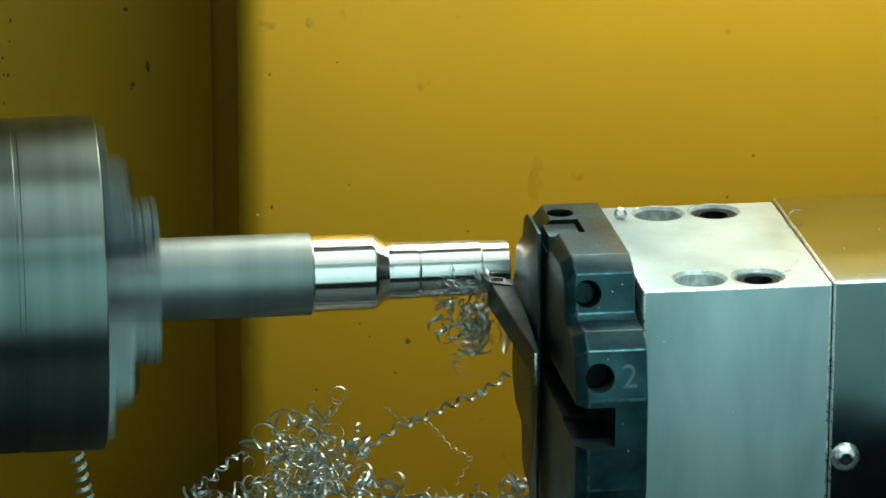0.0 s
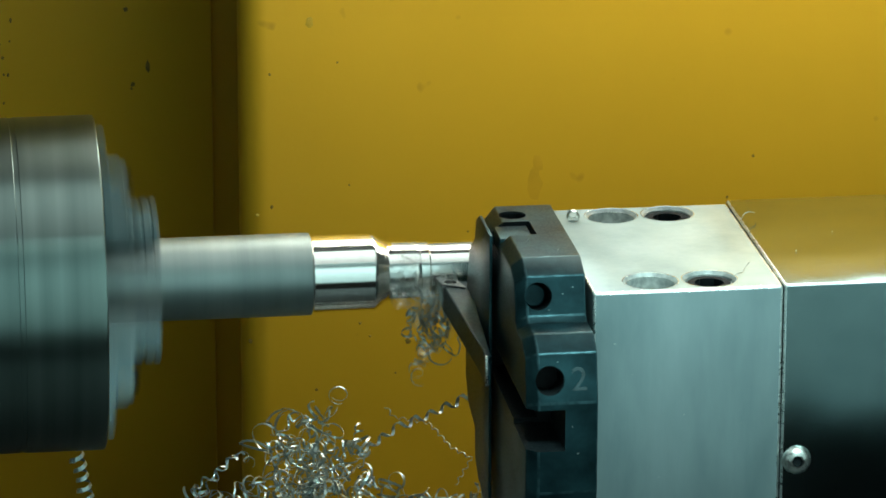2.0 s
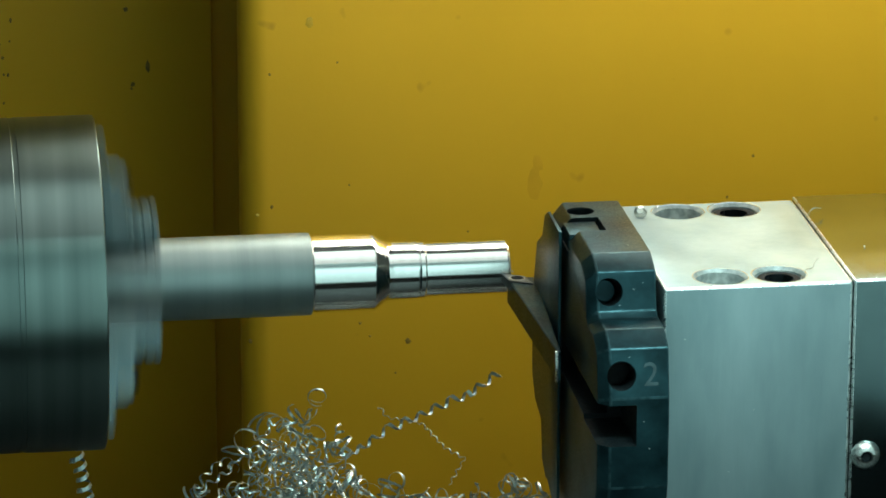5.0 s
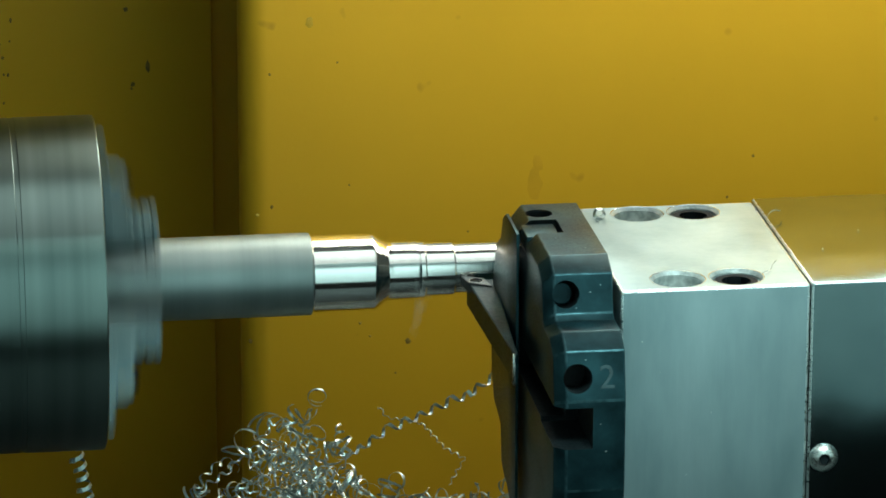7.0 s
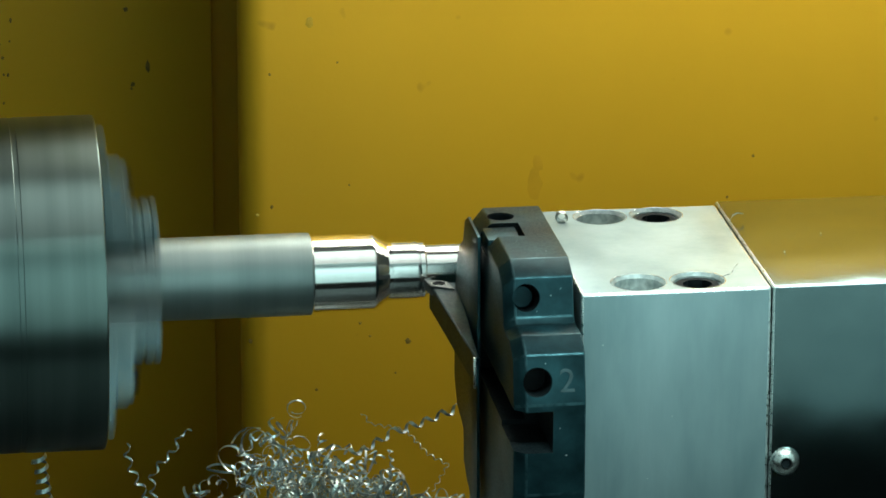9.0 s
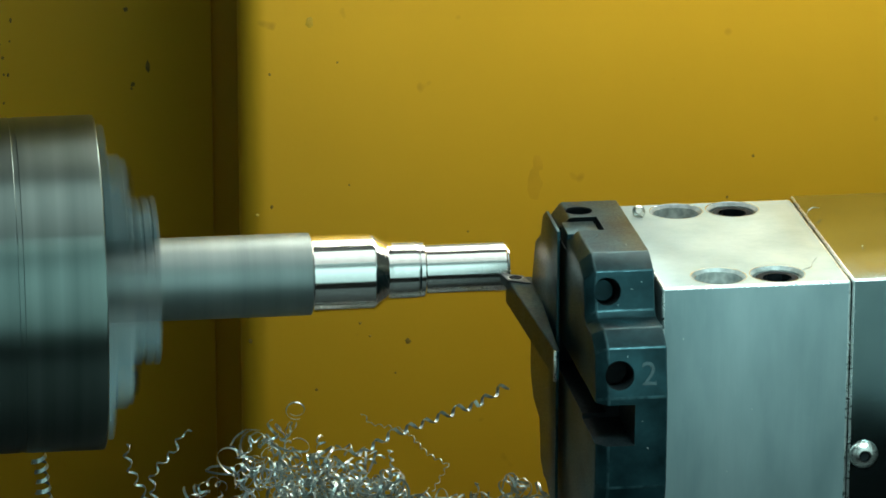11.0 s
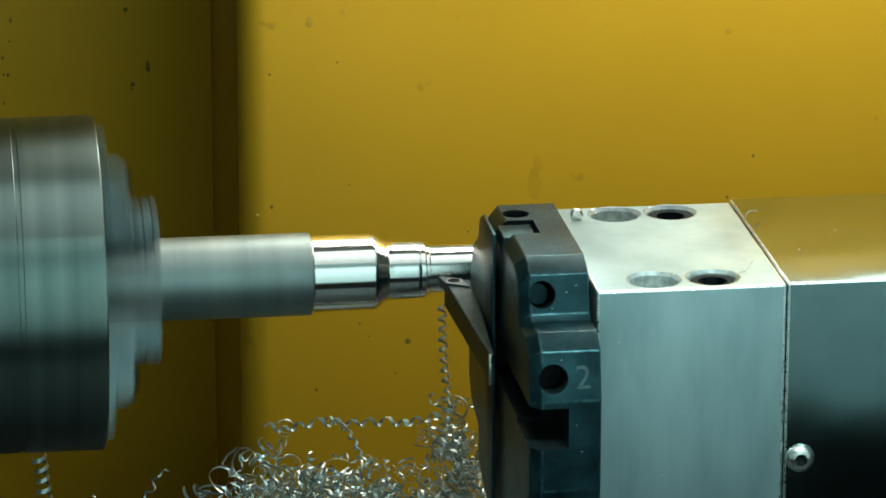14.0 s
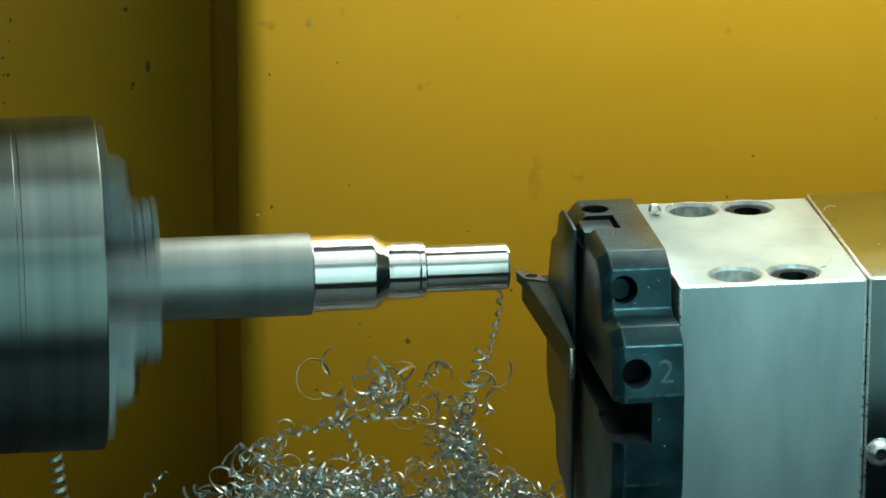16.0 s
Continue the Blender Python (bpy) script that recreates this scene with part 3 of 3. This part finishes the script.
for c, r, turns, lean in (((76, 20, -66), 8.5, 0.9, 0.3), ((88, 20, -58), 8.0, 0.45, 1.2), ((112, 20, -72), 9.0, 0.8, 0.5), ((123, 19, -63), 7.5, 0.7, 2.0), ((117, 21, -80), 7.0, 1.2, 2.6), ((107, 20, -78), 6.5, 0.9, 1.6), ((140, 20, -66), 6.0, 0.8, 0.9),
                          ((158, 18, -66), 7.0, 0.7, 2.4), ((168, 18, -64), 7.5, 0.6, 0.4), ((170, 18, -80), 7.0, 0.7, 1.4), ((134, 20, -84), 6.5, 1.1, 0.1), ((150, 20, -88), 6.0, 1.2, 2.9), ((84, 20, -70), 7.0, 0.55, 2.2), ((98, 20, -76), 6.0, 0.8, 0.2), ((104, 20, -66), 7.5, 0.5, 2.8), ((132, 20, -74), 7.0, 0.6, 1.9), ((162, 18, -72), 6.0, 0.9, 0.8)):
    ax = Vector((0.45 * math.cos(lean * 2), -0.8, 0.45 * math.sin(lean * 2)))
    p = Vector(c)
    lv, lf = [], []
    ribbon(lv, lf, [p, p + ax * 2.0 * turns, p + ax * 4.0 * turns], r, 4.2, 1.4, lean * 2, 0.22, 26)
    loose.append(swarf("loop_chip", "open springy loop of bright chip on the heap", "metal chip", lv, lf, group="loop chips", centre=c))
for path, r, pt in (([(84, 20, -86), (94, 20, -80), (104, 20, -74), (112, 20, -68)], 2.4, 10), ([(130, 20, -72), (138, 20, -64), (145, 20, -60)], 2.4, 8), ([(150, 20, -100), (155, 20, -84), (158, 20, -68), (161, 19, -54)], 2.6, 6)):
    ribbon(v, f, path, r, pt, 1.5, random.uniform(0, 6))
loops = swarf("swarf_loops", "open springy loops of bright swarf lying on the heap", "metal swarf", v, f, "stuff", centre=(116, 20, -80))


def spiral(name, label, path, radius, pitch, width, seed, centre):
    random.seed(seed)
    v, f = [], []
    ribbon(v, f, path, radius, pitch, width, 0.4, 0.22, 14, 0.12)
    return swarf(name, label, "metal chip", v, f, group="spiral chips", centre=centre)


long_spiral = spiral("spiral_chip", "long thin silver spiral chip lying across the pile", [(94, 16, -100), (104, 16, -97), (118, 16, -88), (134, 16, -82), (150, 16, -75), (160, 16, -72), (168, 16, -66), (175, 16, -62)], 2.1, 8.6, 2.0, 3, (104, 16, -95))
fine_spiral = spiral("spiral_chip", "hair-thin silver spiral chip drooping over the pile", [(112, 20, -78), (116, 20, -84), (134, 20, -88), (146, 20, -102), (156, 20, -108), (148, 20, -122)], 0.8, 4.8, 0.6, 4, (130, 20, -92))
chuck_spiral = spiral("spiral_chip", "tight silver spiral chip hanging below the chuck", [(-47, 20, -96), (-44, 20, -108), (-42, 20, -122), (-38, 20, -150), (-30, 20, -172)], 3.6, 5.6, 2.1, 6, (-44, 20, -110))
stray_spiral = spiral("spiral_chip", "wavy silver chip standing at the edge of the pile", [(12, 18, -132), (14, 18, -118), (20, 18, -112), (28, 18, -108), (34, 18, -100), (40, 18, -100)], 1.6, 8, 1.3, 7, (22, 18, -116))
far_stray = spiral("spiral_chip", "short wavy silver chip leaning on the pile", [(-8, 18, -150), (-10, 18, -126), (-18, 18, -110), (-20, 18, -98)], 1.9, 8, 1.3, 8, (-16, 18, -112))
hanging_spiral = spiral("spiral_chip", "silver spiral chip hanging from the bar's end", [(167, 0, -11), (167, 0, -22), (165, 1, -32), (163, 2, -42), (161, 3, -52)], 1.5, 6.2, 1.8, 9, (166, 0, -25))
arch_spiral = spiral("spiral_chip", "silver spiral chip drooping from the arch into the pile", [(80, 16, -80), (88, 16, -82), (94, 16, -88), (99, 16, -98), (104, 16, -110), (106, 16, -122)], 1.6, 6, 1.5, 10, (92, 16, -95))
feed_strand = spiral("spiral_chip", "fresh silver spiral chip streaming off the tool tip", [(0, 0, 0), (2, 0, -14), (5, 0, -30), (9, 0, -44), (11, 0, -60), (9, 0, -76)], 2.0, 5.2, 1.3, 15, (0, 0, 0))

random.seed(21)
v, f = clump(22, (0, 0, -3), 7, 5, 11, 1.0)
nest = swarf("chip_nest", "tangled nest of bright curls caught on the tool tip", "metal swarf", v, f, "stuff", centre=(0, 0, 0))
random.seed(22)
v, f = clump(17, (0, 0, 0), 8.5, 4, 4.5, 1.1)
whirl_nest = swarf("chip_nest", "loose nest of bright curls whirling round the bar", "metal swarf", v, f, "stuff", centre=(0, 0, 0))
random.seed(23)
v, f = [], []
ribbon(v, f, [(0, 0, 14), (-4, 2, 20), (-7, 0, 27), (-9, -2, 34)], 2.6, 8, 0.7)
tuft = swarf("chip_strand", "thin whirling strand of fresh chip round the bar", "metal chip", v, f, centre=(0, 0, 0))

random.seed(24)
v, f = [], []
ribbon(v, f, [(0, 0, 0), (-20, 1, 2), (-42, 0, 1), (-66, -1, -1), (-92, 0, 1), (-118, 1, 0)], 1.8, 6.0, 1.5, 0.3, 0.22, 14, 0.15)
whip = swarf("chip_strand", "long straight silver spiral chip whipping round the tool tip", "metal chip", v, f, group="spiral chips", centre=(0, 0, 0))
random.seed(25)
v, f = clump(4, (0, 0, 0), 2, 2, 6, 1.0)
thrown = swarf("chip_tuft", "small tuft of curls thrown up off the bar", "metal swarf", v, f, centre=(0, 0, 0))

# a few chips lie on the turret and ride with it
random.seed(31)
v, f = [], []
ribbon(v, f, [(238, 57, 7.3), (238.5, 60, 7.3), (239, 63, 7.2)], 2.5, 1.9, 1.0)
riding = [swarf("curled_chip", "small tight curl of chip lying on the housing", "metal chip", v, f, group="chips on the turret")]
v, f = [], []
ribbon(v, f, [(321.5, 42, 5.6), (327, 48, 8), (331, 52, 9)], 1.0, 13, 0.8)
riding.append(swarf("curled_chip", "short bent chip lying across the cover joint", "metal chip", v, f, group="chips on the turret"))
v, f = [], []
ribbon(v, f, [(293, -52, -4.0), (299, -49, 3.5), (307, -40, 6.0), (311, -36, 8)], 0.8, 12, 0.8)
riding.append(swarf("curled_chip", "short bent chip sticking out of a screw recess", "metal chip", v, f, group="chips on the turret"))
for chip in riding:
    scale_to_eye(chip)
crumbs = bmesh.new()
for x, y, z in ((204, -12, 17.0), (216, -30, 17.2), (214, -57.6, 3), (207, -59, -4.5), (219, -56.4, 6), (206, -92.5, -20), (213, -96, -52), (216, -95.8, -66), (248, -63, -38), (274, -63, -60), (239, -63, -22), (303, -63, -66), (262, -63, -92), (340, -10, 5.6), (365, 20, 5.6)):
    r = random.uniform(0.2, 0.42)
    bmesh.ops.create_icosphere(crumbs, subdivisions=1, radius=r, matrix=Matrix.Translation((x, y, z)) @ Matrix.Diagonal((1.2, 0.6, random.uniform(0.5, 1.6), 1)))
riding.append(solid("metal_crumbs", crumbs, CHIP, "tiny bright metal crumbs stuck to the oily turret", "metal crumbs", kind="stuff"))
scale_to_eye(riding[-1])
v, f = [], []
ribbon(v, f, [(155, -14, 1.2), (158, -17, 2.0), (161, -18, 1.4)], 0.7, 5, 0.5)
riding.append(swarf("curled_chip", "fresh chip curling off the cutting insert", "metal chip", v, f, group="chips on the turret"))

# ---- keyed movement ----
FEED = [(0.0, 0.0, 0.0), (2.6, -28.0, -0.7), (2.8, -29.3, -0.8), (2.9, -31.0, -1.6), (3.0, -32.1, -2.5), (3.1, -31.2, -3.6), (3.3, -29.4, -5.0), (3.4, -27.6, -5.2), (3.4667, -21.5, -5.2), (3.5, -20.4, -5.2), (3.5333, -17.5, -5.2),
        (3.6, 2.0, -5.0), (3.7, 22.3, -4.0), (3.8, 22.9, 0.5), (3.9, 22.4, 2.3), (4.0, 21.5, 2.5), (4.5, 16.2, 2.2), (5.0, 10.8, 1.9), (5.5, 5.4, 1.6), (6.0, 0.1, 1.4), (6.5, -5.3, 1.2), (7.0, -10.8, 0.7), (7.5, -16.1, 0.5),
        (8.0, -21.6, 0.4), (8.5, -26.9, 0.2), (8.7, -28.8, 0.0), (8.9, -30.6, -1.0), (9.0, -30.8, -2.2), (9.1, -30.2, -3.4), (9.2, -29.0, -4.6), (9.3, -27.0, -5.0), (9.4, -12.0, -5.0), (9.5, 12.0, -4.0), (9.6, 23.0, -2.0),
        (9.7, 23.6, 2.0), (9.85, 22.5, 3.2), (10.5, 15.5, 3.0), (11.0, 10.1, 2.8), (11.5, 4.7, 2.6), (12.0, -0.9, 2.6), (12.5, -6.2, 2.3), (13.0, -11.7, 2.1), (13.5, -17.0, 1.7), (14.0, -22.5, 1.5), (14.5, -27.9, 1.1),
        (14.7, -29.6, 0.6), (14.8, -29.6, -0.6), (15.0, -28.5, -2.3), (15.1, -27.2, -2.6), (15.2, -24.5, -2.8), (15.3, -3.0, -2.0), (15.4, 18.0, 1.5), (15.5, 24.2, 4.5), (16.0, 18.8, 4.6)]
SPIN = 88.0


def motions():
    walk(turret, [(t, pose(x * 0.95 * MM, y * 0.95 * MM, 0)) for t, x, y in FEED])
    for spun in (chuck, workpiece):
        walk(spun, [(i / FPS, pose(0, 0, 0, SPIN * i)) for i in range(int(16 * FPS) + 1)])
    for layer, rows in zip(layers, (((0, 157), (2.6, 129), (16, 129)), ((0, 171), (4.65, 171), (8.55, 129), (16, 129)), ((0, 171), (10.6, 171), (14.55, 129), (16, 129)))):
        walk(layer, [(t, pose(x * MM, 0, 0)) for t, x in rows])

    for chip in riding:
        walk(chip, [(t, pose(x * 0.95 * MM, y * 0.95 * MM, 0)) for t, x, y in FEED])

    def shifted(ob, rows):
        """Rows of seconds, shift in millimetres (x, y, z) and turn about y, from where the thing was built."""
        home = ob.location.copy()
        walk(ob, [(t, Matrix.Translation(home + Vector((x, y, z)) * MM) @ pose(0, 0, 0, 0, turn, 0)) for t, x, y, z, turn in rows])

    def placed(ob, rows):
        walk(ob, [(t, pose(x * MM, y * MM, z * MM, rx, ry, 0)) for t, x, y, z, rx, ry in rows])

    def shaken(rows, swing=6.0):
        """The same rows with a quick sway put in while the thing hangs from the tool."""
        out = []
        for a, b in zip(rows, rows[1:]):
            out.append(a)
            hangs = -30 < a[3] < 0 and -30 < b[3] < 0
            n = round((b[0] - a[0]) * 15) if hangs else 1
            for i in range(1, n):
                mid = [p + (q - p) * i / n for p, q in zip(a, b)]
                mid[5] += swing if i % 2 else -swing
                out.append(tuple(mid))
        return out + rows[-1:]

    shifted(mound, [(0, 0, 0, 0, 0), (2.6, 0, 0, 0, 0), (2.9, -8, 0, -1, -3), (7.2, -8, 0, -1, -3), (7.7, -12, 0, -4, -6), (8.5, -13, 0, -5, -6), (9.0, -14, 0, -7, -8), (12.4, -15, 0, -9, -8), (12.8, -18, 0, -17, -10), (16, -18, 0, -17, -10)])
    shifted(mound_late, [(0, 170, 110, 40, 0), (8.45, 170, 110, 40, 0), (8.6, 60, 40, 20, -40), (8.75, 0, 0, 0, 0), (12.5, 0, 0, 0, 0), (12.8, -2, 0, -5, 0), (16, -2, 0, -5, 0)])
    shifted(heap, [(0, 160, 115, 30, 0), (12.52, 160, 115, 30, 0), (12.62, 45, 30, 25, 30), (12.75, 2, 0, 6, 8), (12.85, 0, 0, 0, 0), (14.4, 0, 0, -3, 0), (14.7, 4, 0, -2, 0), (16, 4, 0, -2, 0)])
    shifted(loops, [(0, 190, 120, 0, 0), (14.45, 190, 120, 0, 0), (14.6, 50, 30, 25, 40), (14.8, 0, 0, 4, 0), (16, -1, 0, 4, 0)])
    for loop in loose:
        shifted(loop, [(0, 190, 120, 0, 0), (14.45, 190, 120, 0, 0), (14.6, 50, 30, 25, 40), (14.8, 0, 0, 4, 0), (16, -1, 0, 4, 0)])
    shifted(long_spiral, [(0, 0, 0, 0, 0), (2.7, 0, 0, 0, 0), (3.0, -5, 0, -1, -1), (7.5, -5, 0, -1, -1), (8.5, -2, 0, -2, 3), (9.0, -3, 0, -2, 3), (12.45, -3, 0, -3, 4), (12.75, -42, 0, 11, 24), (14.5, -43, 0, 10, 24), (14.75, -58, 0, 3, 12), (16, -58, 0, 2, 12)])
    shifted(fine_spiral, [(0, 0, 0, 0, 0), (2.7, 0, 0, 0, 0), (3.0, -3, 0, 0, 0), (8.4, -4, 0, 0, 0), (9.0, -12, 0, -3, 0), (12.4, -12, 0, -3, 0), (12.8, -10, 0, -9, 0), (16, -10, 0, -30, 0)])
    shifted(chuck_spiral, [(0, 2, 0, 0, 0), (7.8, 2, 0, 0, 0), (8.3, -14, 0, 0, 5), (8.9, -18, 0, 0, 5), (15.5, -18, 0, 0, 5), (16, -10, 0, 0, 5)])
    shifted(stray_spiral, [(0, 0, 0, 0, 0), (2.7, 0, 0, 0, 0), (3.0, 2, 0, -2, 0), (8.6, 2, 0, -2, 0), (8.85, -22, 0, 10, -14), (12.5, -22, 0, 8, -14), (12.8, -34, 0, -8, -14), (16, -34, 0, -12, -14)])
    shifted(far_stray, [(0, 0, 0, -50, 0), (8.6, 0, 0, -50, 0), (8.85, 0, 0, 6, 0), (12.5, -1, 0, 4, 0), (12.8, -18, 0, -10, 0), (16, -18, 0, -24, 0)])
    shifted(hanging_spiral, [(0, 120, 130, -40, 0), (15.0, 120, 130, -40, 0), (15.2, 20, 30, -10, 0), (15.3, 0, 0, 0, 0), (16, 0, 0, 0, 0)])
    shifted(arch_spiral, [(0, 190, 125, 10, 0), (12.4, 190, 125, 10, 0), (12.6, 60, 30, 20, 0), (12.8, 0, 0, 0, 0), (16, -2, 0, -2, 0)])
    placed(feed_strand, shaken([(0, 300, 140, -60, 0, 0), (7.0, 300, 140, -60, 0, 0), (7.2, 148, -12, -14, 12, 6), (7.6, 144, -12, -16, -10, 10), (7.8, 140, 0, -80, 20, 40), (8.0, 130, 10, -150, 40, 70), (11.2, 155, 10, -160, 40, 40), (11.35, 160, -14, -4, 10, 20), (11.7, 158, -14, -18, -12, 22),
                         (11.9, 150, 0, -130, 20, 40), (12.6, 143, 6, -150, 20, 20), (12.75, 145, -12, -18, 10, 0), (13.0, 144, -12, -15, -14, 6), (13.2, 142, -12, -14, 16, -6), (13.45, 140, -12, -14, -12, 4), (13.7, 139, -12, -14, 14, -4), (13.95, 137, -12, -15, -14, 6), (14.2, 135, -12, -16, 12, -4), (14.6, 133, -12, -20, 0, 0), (14.8, 140, 0, -110, 20, 40), (15.0, 145, 10, -165, 40, 60), (16, 145, 10, -165, 40, 60)]))
    placed(nest, [(0, 152, -16, -16, 0, 0), (0.3, 148, -18, -19, 40, 20), (0.6, 147, -17, -20, 100, 10), (0.9, 144, -16, -16, 150, -20), (1.2, 141, -17, -24, 210, 10), (1.5, 138, -17, -22, 260, 0), (1.8, 134, -17, -22, 320, 15), (2.1, 131, -17, -20, 380, 0),
                  (2.4, 128, -17, -24, 440, 20), (2.6, 127, -17, -18, 490, 0), (2.75, 126, -16, -22, 540, 0), (2.85, 130, -4, -70, 590, 10), (2.95, 138, 10, -150, 620, 20), (16, 138, 10, -158, 640, 20)])
    placed(whirl_nest, [(0, 150, -18, -28, 0, 20), (0.3, 146, -20, -34, 50, 60), (0.5, 141, -18, -14, 110, 20), (0.6, 146, -20, 16, 160, 0), (0.75, 142, -14, 28, 220, 0), (0.9, 136, -22, 10, 290, 30), (1.05, 133, -24, 12, 350, 20), (1.2, 128, -20, -14, 400, 10), (1.35, 122, -22, 10, 470, 0), (1.5, 122, 0, 25, 520, 0),
                        (1.65, 121, 2, 28, 580, 10), (1.8, 120, 0, 28, 640, 0), (1.95, 124, -22, 8, 700, 30), (2.1, 127, -22, -28, 760, 50), (2.4, 122, -20, -34, 830, 20), (2.55, 112, -18, -36, 890, 10), (2.65, 97, -14, -42, 950, 20), (2.75, 82, -10, -42, 1010, 30), (2.85, 64, 6, -70, 1070, 30), (2.95, 60, 14, -122, 1110, 10), (16, 56, 14, -136, 1130, 10)])
    spins = [(0, 300, 140, -60, 0, 0), (5.7, 300, 140, -60, 0, 0)]
    for i in range(0, 61):
        t = 5.9 + i / FPS
        spins.append((t, 142 - 10.8 * (t - 5.9), 0, 0, 80 * i, 0))
    spins += [(8.1, 300, 140, -60, 4860, 0), (11.0, 300, 140, -60, 4860, 0)]
    for i in range(0, 40):
        t = 11.2 + i / FPS
        spins.append((t, 158 - 10.8 * (t - 11.2), 0, 0, 4880 + 80 * i, 0))
    spins += [(12.8, 300, 140, -60, 8020, 0), (16, 300, 140, -60, 8020, 0)]
    placed(tuft, spins)
    placed(whip, [(0, 125, 25, -178, 0, 0), (12.3, 125, 25, -178, 0, 0), (12.4333, 166, -10, -26, 0, 6), (12.5, 164, -12, -28, 0, -8), (12.5667, 163, -12, -30, 0, -24), (12.7, 140, 20, -150, 0, -10), (12.8, 130, 20, -172, 0, 0), (13.5, 128, 20, -176, 0, 0), (13.6, 144, -12, -62, 0, -30),
                  (13.7, 140, -14, -24, 0, -12), (13.8, 139, -14, -24, 0, -9), (13.9, 139, -14, -25, 0, 1), (14.0, 188, 50, -112, 0, 84), (14.1, 175, 25, 6, 0, 91), (14.2, 186, 40, -60, 0, 96), (14.35, 160, 40, -80, 0, 112), (14.4333, 146, 30, -54, 0, 110), (14.5, 134, 24, -50, 0, 94), (14.5667, 128, 24, -56, 0, 78), (14.65, 132, 26, -110, 0, 60), (14.8, 140, 24, -176, 0, 0), (16, 140, 24, -178, 0, 0)])
    placed(thrown, [(0, 128, 25, -176, 0, 0), (6.55, 128, 25, -176, 0, 0), (6.75, 150, 22, 20, 60, 20), (6.9, 195, 24, 112, 130, 0), (7.0, 212, 30, 165, 200, 20), (7.2, 240, 60, 190, 260, 40), (7.5, 300, 110, -40, 300, 40), (7.7, 310, 112, -176, 330, 40), (16, 310, 112, -176, 330, 40)])


motions()
